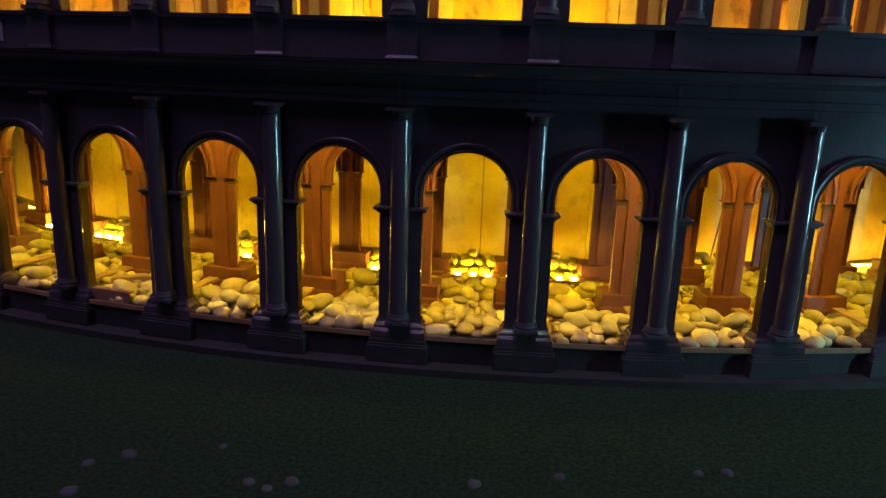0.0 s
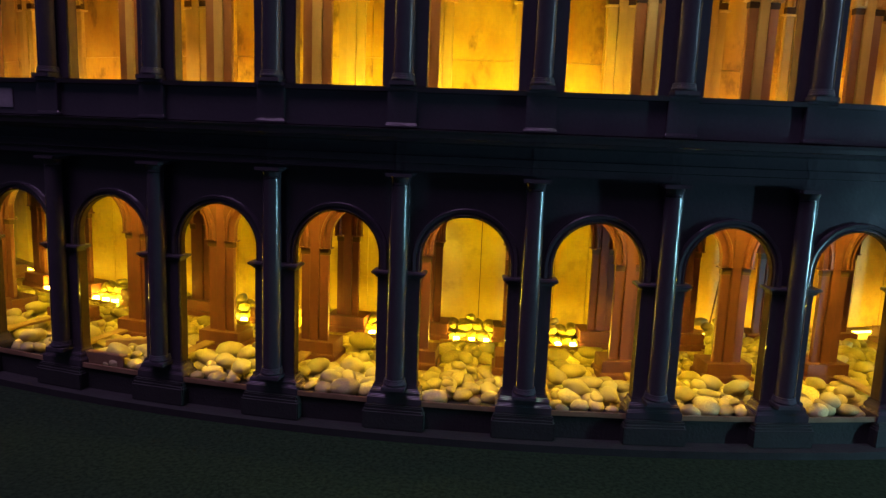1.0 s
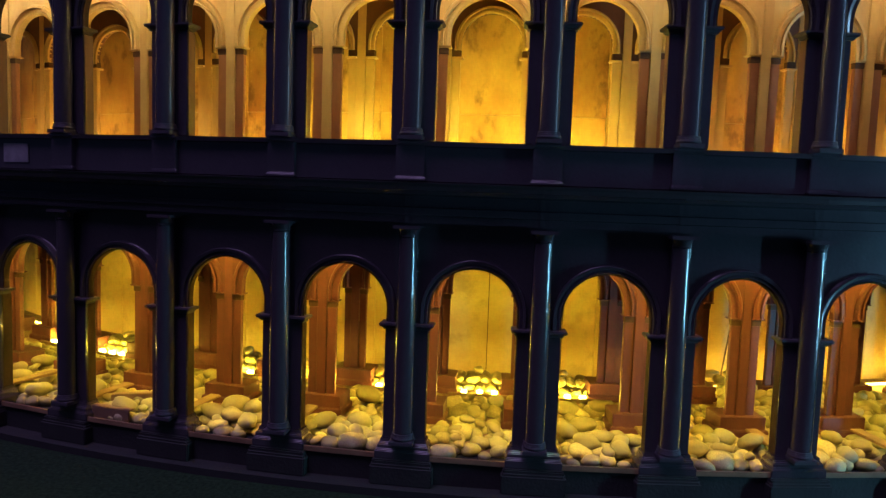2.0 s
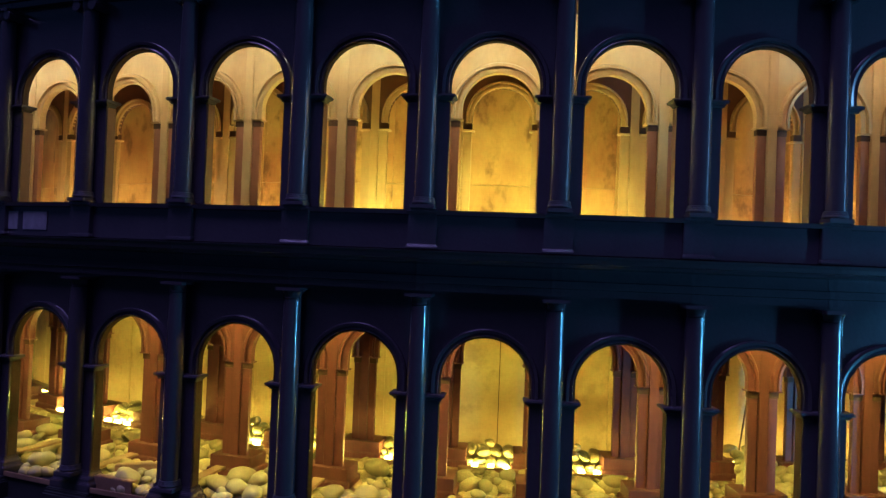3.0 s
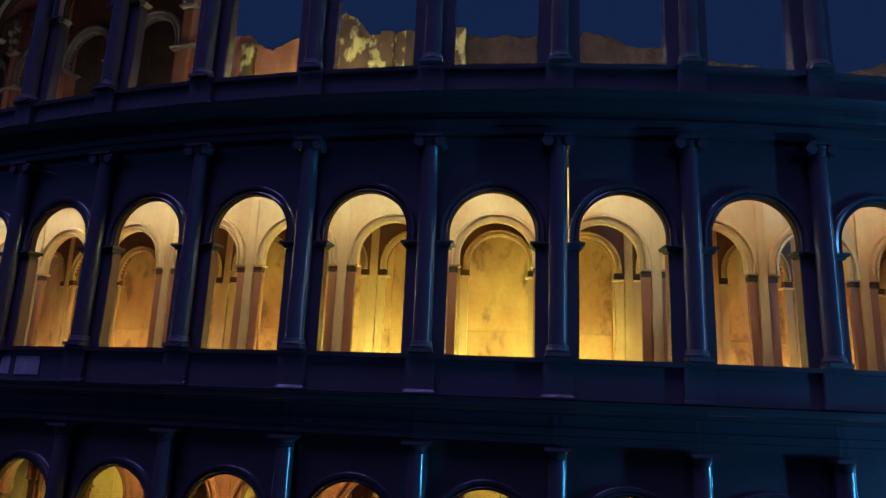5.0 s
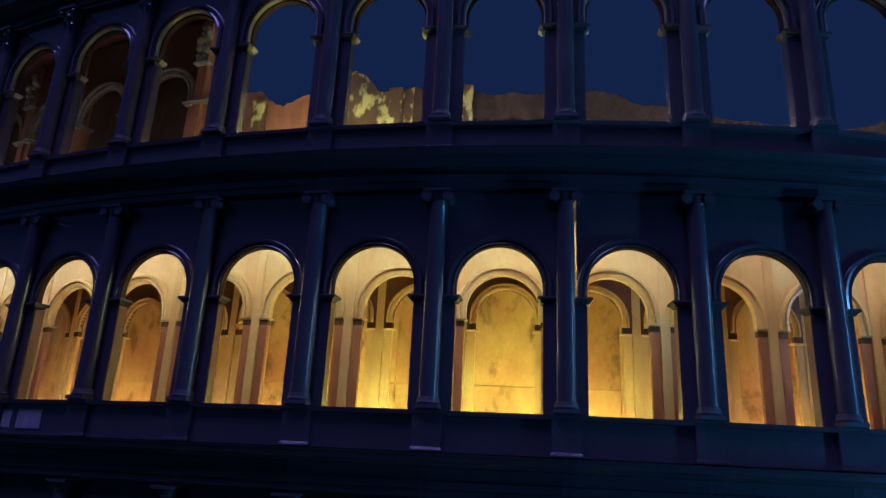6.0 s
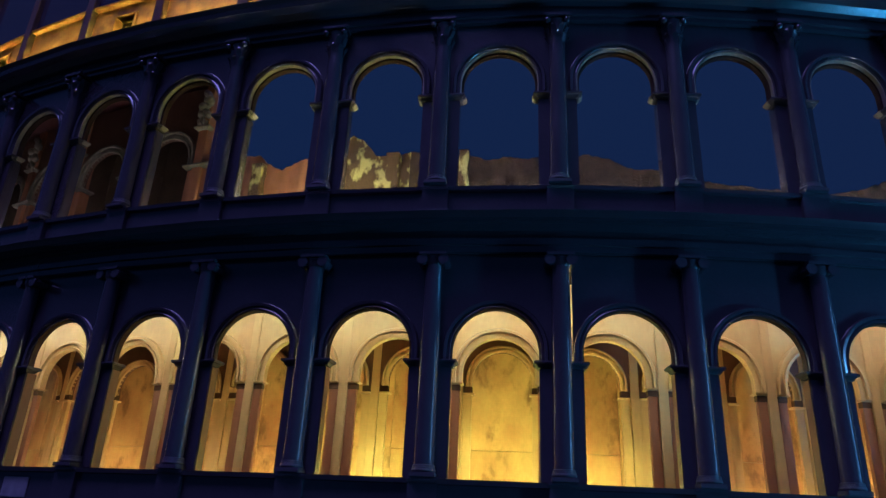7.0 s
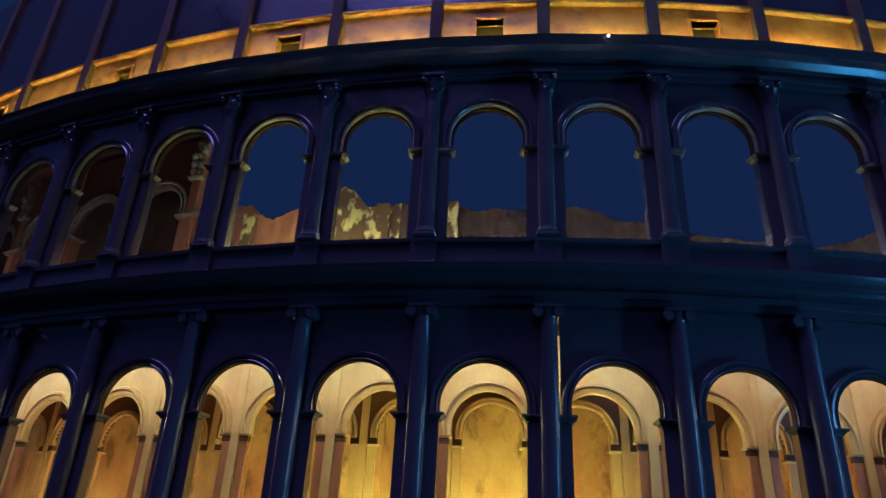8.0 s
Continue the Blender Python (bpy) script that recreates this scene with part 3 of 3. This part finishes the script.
def scatter_pebbles():
    """Two loose layers over the gallery floor, clear of plinths and piers; the strip nearest the openings as single stones."""
    rnd = random.Random(7)
    placed, far = [], []
    grid = {}

    def clear(x, y, r):
        for i in range(int(x / 0.2) - 1, int(x / 0.2) + 2):
            for j in range(int(y / 0.2) - 1, int(y / 0.2) + 2):
                for px, py, pr in grid.get((i, j), ()):
                    if (x - px) ** 2 + (y - py) ** 2 < (0.66 * (r + pr)) ** 2:
                        return False
        return True

    for layer in (0, 1):
        grid.clear()
        tries = 17000 if layer == 0 else 9000
        for _ in range(tries):
            u, d = rnd.uniform(-6.4, 4.6), rnd.uniform(0.035, 1.44)
            r = rnd.choice((0.036, 0.046, 0.056, 0.066, 0.076, 0.086)) * (0.6 if d > 0.9 else 1.0)
            x = u * chord(d)
            side = abs(u - math.floor(u) - 0.5) * chord(d)
            if d < 0.17 and side < 0.165 or d < 0.11 and side < 0.13:
                continue
            if (-0.062 < d - 0.6 + r * 0.55 and d - 0.6 - r * 0.55 < 0.16 or -0.062 < d - 1.25 + r * 0.55) and side < 0.15 + r * 0.55:
                continue
            if abs(d - 1.15) < 0.035 + r * 0.5:
                continue
            if 1.19 - 0.02 - r * 0.7 < d:
                continue
            near = math.hypot(d - 0.6, side) < 0.3
            if layer and (near or d < 0.10 or d > 0.9 or d < 0.47 and side < 0.055) or not clear(x, d, r):
                continue
            grid.setdefault((int(x / 0.2), int(d / 0.2)), []).append((x, d, r))
            z = 0.08 - 0.02 * near + r * 0.36 + layer * 0.042
            if layer and rnd.random() < 0.35:
                continue
            m = at(u, d, z) @ Euler((rnd.uniform(-0.35, 0.35), rnd.uniform(-0.35, 0.35), rnd.uniform(0, 6.3))).to_matrix().to_4x4() @ Matrix.Scale(r, 4)
            (placed if -3.6 < u < 3.4 and d < 0.95 and len(placed) < 300 else far).append((rnd.randrange(12), m))
    for _ in range(320):
        u, d = rnd.uniform(2.62, 4.6), rnd.uniform(0.8, 1.42)
        if abs(u - math.floor(u) - 0.5) * chord(d) < 0.19 and (0.5 < d < 0.82 or 1.15 < d < 1.45):
            continue
        r = rnd.uniform(0.042, 0.066)
        m = at(u, d, 0.10 + 0.20 * (d - 0.8) + rnd.uniform(-0.03, 0.03)) @ Euler((rnd.uniform(-0.4, 0.4), rnd.uniform(-0.4, 0.4), rnd.uniform(0, 6.3))).to_matrix().to_4x4() @ Matrix.Scale(r, 4)
        far.append((rnd.randrange(12), m))
    for k in range(-6, 3):
        for d, z, count, span in ((1.275, 0.11, 5, 0.34), (1.355, 0.115, 5, 0.36), (1.43, 0.115, 5, 0.36), (1.315, 0.165, 4, 0.28), (1.40, 0.17, 4, 0.30), (1.36, 0.215, 1, 0.12)):
            for i in range(count):
                u = k + span * (2 * (i + 0.5) / count - 1) + rnd.uniform(-0.02, 0.02)
                r = rnd.uniform(0.042, 0.056)
                m = at(u, d + rnd.uniform(-0.012, 0.012), z + rnd.uniform(-0.006, 0.004)) @ Euler((rnd.uniform(-0.4, 0.4), rnd.uniform(-0.4, 0.4), rnd.uniform(0, 6.3))).to_matrix().to_4x4() @ Matrix.Scale(r, 4)
                far.append((rnd.randrange(12), m))
    for i, m in placed:
        tagged(put("pebble", PEBBLES[i], None, m), "smooth cream river pebble on the gallery floor", "pebble", "river pebbles")
    verts, faces = [], []
    for i, m in far:
        start, data = len(verts), PEBBLES[i]
        verts += [m @ v.co for v in data.vertices]
        faces += [[start + j for j in f.vertices] for f in data.polygons]
    data = bpy.data.meshes.new("pebbles")
    data.from_pydata(verts, [], faces)
    data.materials.append(PEBBLE)
    for f in data.polygons:
        f.use_smooth = True
    tagged(put("pebbles", data), "smooth cream river pebbles heaped deeper in the gallery", "pebbles", kind="stuff")


scatter_pebbles()


def steel_channels():
    board = built(lambda bm: (box(bm, -0.15, 0.15, 0, 0.01, 0, 0.075), box(bm, -0.15, 0.15, 0.01, 0.05, 0.065, 0.075)), "steel_channel", SHEET, 0.002)
    for u, d, z, turn in ((-3.14, 0.015, 0.085, 0.0), (-3.08, 0.22, 0.115, 0.55)):
        tagged(put("steel_channel", board, None, at(u, d, z, turn)), "brown painted steel angle lying among pebbles", "steel angle", "steel offcuts")


steel_channels()


def wall_cable():
    a, b = at(3.44, 1.735, 0.86).translation, at(3.22, 1.70, 0.09).translation
    axis = b - a
    m = Matrix.Translation((a + b) / 2) @ axis.to_track_quat("Z", "Y").to_matrix().to_4x4()
    data = built(lambda bm: bmesh.ops.create_cone(bm, cap_ends=True, segments=10, radius1=0.007, radius2=0.006, depth=axis.length), "cable", DARK_BROWN, 0, True)
    tagged(put("cable", data, None, m), "thin dark brown cable slanting down the ochre wall", "cable")


wall_cable()


# ---- upper terrace: standing arches at one end, broken wall along the rest ----
def terrace():
    stand = range(FIRST, -3)
    gallery_arcade(3.925, 4.20, 4.62, chord(0.5) / 2 - 0.105, 0.5, SHADED_UMBER, stand, LIT_BEIGE)
    shaft = built(lambda bm: (box(bm, -0.04, 0.04, -0.03, 0.1, 3.25, 4.62), box(bm, -0.098, 0.098, -0.004, 0.085, 3.25, 3.895)), "terrace_pillar", COPPER, 0.004)
    cap = built(lambda bm: (box(bm, -0.11, 0.11, -0.036, 0.095, 3.895, 3.91), box(bm, -0.122, 0.122, -0.046, 0.105, 3.91, 3.925)), "terrace_impost", LIT_BEIGE, 0.003)

    ledge = built(lambda bm: loft(bm, [(-0.05, 0.05, -0.045, 0.0, 4.212), (-0.07, 0.07, -0.06, 0.0, 4.226), (-0.07, 0.07, -0.06, 0.0, 4.24)]), "capital_ledge", LIT_BEIGE, 0.002)

    def ornament(bm):
        rnd = random.Random(3)
        for i in range(16):
            m = Matrix.Translation((rnd.uniform(-0.05, 0.05), -0.045 + rnd.uniform(-0.02, 0.02), 4.26 + 0.018 * i)) @ Matrix.Scale(rnd.uniform(0.02, 0.034), 4)
            bmesh.ops.create_icosphere(bm, subdivisions=2, radius=1.0, matrix=m)

    # wall behind the standing arches: its dimness is put into the colour
    wall = built(lambda bm: box(bm, -chord(0.8) / 2, chord(0.8) / 2, 0, 0.04, 3.25, 4.66), "terrace_wall", DARK_BROWN, 0.003)
    for k in stand:
        put("terrace_wall", wall, replica, at(k, 0.8))
    arc_slab("terrace_ceiling", FIRST - 0.5, -3.45, 0.03, 0.84, 4.66, 4.70, RUST, replica)
    orn = built(ornament, "carved_capital", LIT_BEIGE, 0, True)
    for k in stand:
        p = put("terrace_pillar", shaft, replica, at(k + 0.5, 0.5))
        put("terrace_impost", cap, p)
        put("capital_ledge", ledge, p)
        put("carved_capital", orn, p)

    tops = [(-3.45, 3.98), (-2.8, 3.945), (-2.7, 3.95), (-2.6, 3.86), (-2.41, 3.81), (-2.2, 3.86), (-1.9, 3.93), (-1.72, 3.97), (-1.6, 4.03), (-1.5, 4.0), (-1.33, 3.86), (-1.1, 3.85), (-0.95, 3.88), (-0.7, 3.86),
            (-0.5, 3.86), (-0.2, 3.80), (0.4, 3.82), (0.9, 3.83), (1.1, 3.80), (1.25, 3.74), (1.6, 3.72), (2.2, 3.65), (3.2, 3.62), (3.65, 3.68), (4.0, 3.80), (5.0, 3.75), (7.5, 3.7)]

    def broken(bm, start, end):
        n = int(45 * (end - start))
        rows = []
        for i in range(n + 1):
            u = start + (end - start) * i / n
            for (ua, za), (ub, zb) in zip(tops, tops[1:]):
                if ua <= u <= ub:
                    z = za + (zb - za) * (u - ua) / (ub - ua)
                    break
            z += 0.018 * noise.noise((u * 6, 0, 0)) + 0.012 * noise.noise((u * 19, 5, 0))
            cols = []
            for j in range(15):
                h = 3.25 + (z - 3.25) * j / 14
                bulge = 0.022 * noise.noise((u * 5, h * 9, 2)) + 0.010 * noise.noise((u * 15, h * 24, 7))
                cols.append(bm.verts.new(at(u, 0.5 + bulge, h).translation))
            cols.append(bm.verts.new(at(u, 0.58, z - 0.01).translation))
            cols.append(bm.verts.new(at(u, 0.60, 3.25).translation))
            rows.append(cols)
        for a, b in zip(rows, rows[1:]):
            for j in range(len(a) - 1):
                bm.faces.new((a[j], b[j], b[j + 1], a[j + 1]))

    # the long last stretch is coloured darker to imitate light fading along the wall
    for u0, u1, mat, note in ((-3.45, -2.05, COPPER, "ragged ochre wall stump, broken off"), (-2.05, -0.95, MOTTLE, "mottled yellow-green crumbling wall stump"), (-0.95, 7.4, RUIN, "ragged brown wall stump, broken off, dimmed by its colour")):
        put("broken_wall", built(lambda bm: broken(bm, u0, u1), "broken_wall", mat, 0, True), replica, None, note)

    def stub(bm):
        n = 9
        rings = []
        for j in range(n):
            z = 3.25 + 0.6 * j / (n - 1)
            o = [0.012 * noise.noise((i * 7.1, z * 11, 4)) for i in range(4)]
            rings.append((-0.045 + o[0], 0.045 + o[1], -0.06 + o[2], 0.05 + o[3], z + (0.02 * noise.noise((z, 2, 2)) if j == n - 1 else 0)))
        loft(bm, rings)

    data = built(stub, "pillar_stub", MOTTLE, 0.006)
    for u in (-2.66, -1.12, -0.4):
        put("pillar_stub", data, replica, at(u, 0.5))


terrace()


# ---- stones on the turf ----
def turf_stones():
    rnd = random.Random(11)
    for x, y, r in STONES:
        m = Matrix.Translation((x, y, -0.09)) @ Euler((rnd.uniform(-0.3, 0.3), rnd.uniform(-0.3, 0.3), rnd.uniform(0, 6))).to_matrix().to_4x4() @ Matrix.Scale(r * 1.3, 4)
        tagged(put("stone", STONE_MESH[rnd.randrange(3)], None, m), "small dull grey stone half sunk in turf", "stone", "stones on the turf")


STONE_MESH = []
for i in range(3):
    data = PEBBLES[i].copy()
    data.materials.clear()
    data.materials.append(PALE)
    STONE_MESH.append(data)
STONES = [(-1.29, -1.07, 0.03), (-1.42, -1.15, 0.022), (-0.94, -0.95, 0.016), (-0.74, -1.19, 0.024), (-0.58, -1.16, 0.026), (0.13, -1.08, 0.026), (0.47, -0.98, 0.02), (1.17, -0.85, 0.022), (-1.38, -1.34, 0.028), (-0.66, -1.22, 0.02), (1.05, -0.87, 0.016)]
turf_stones()
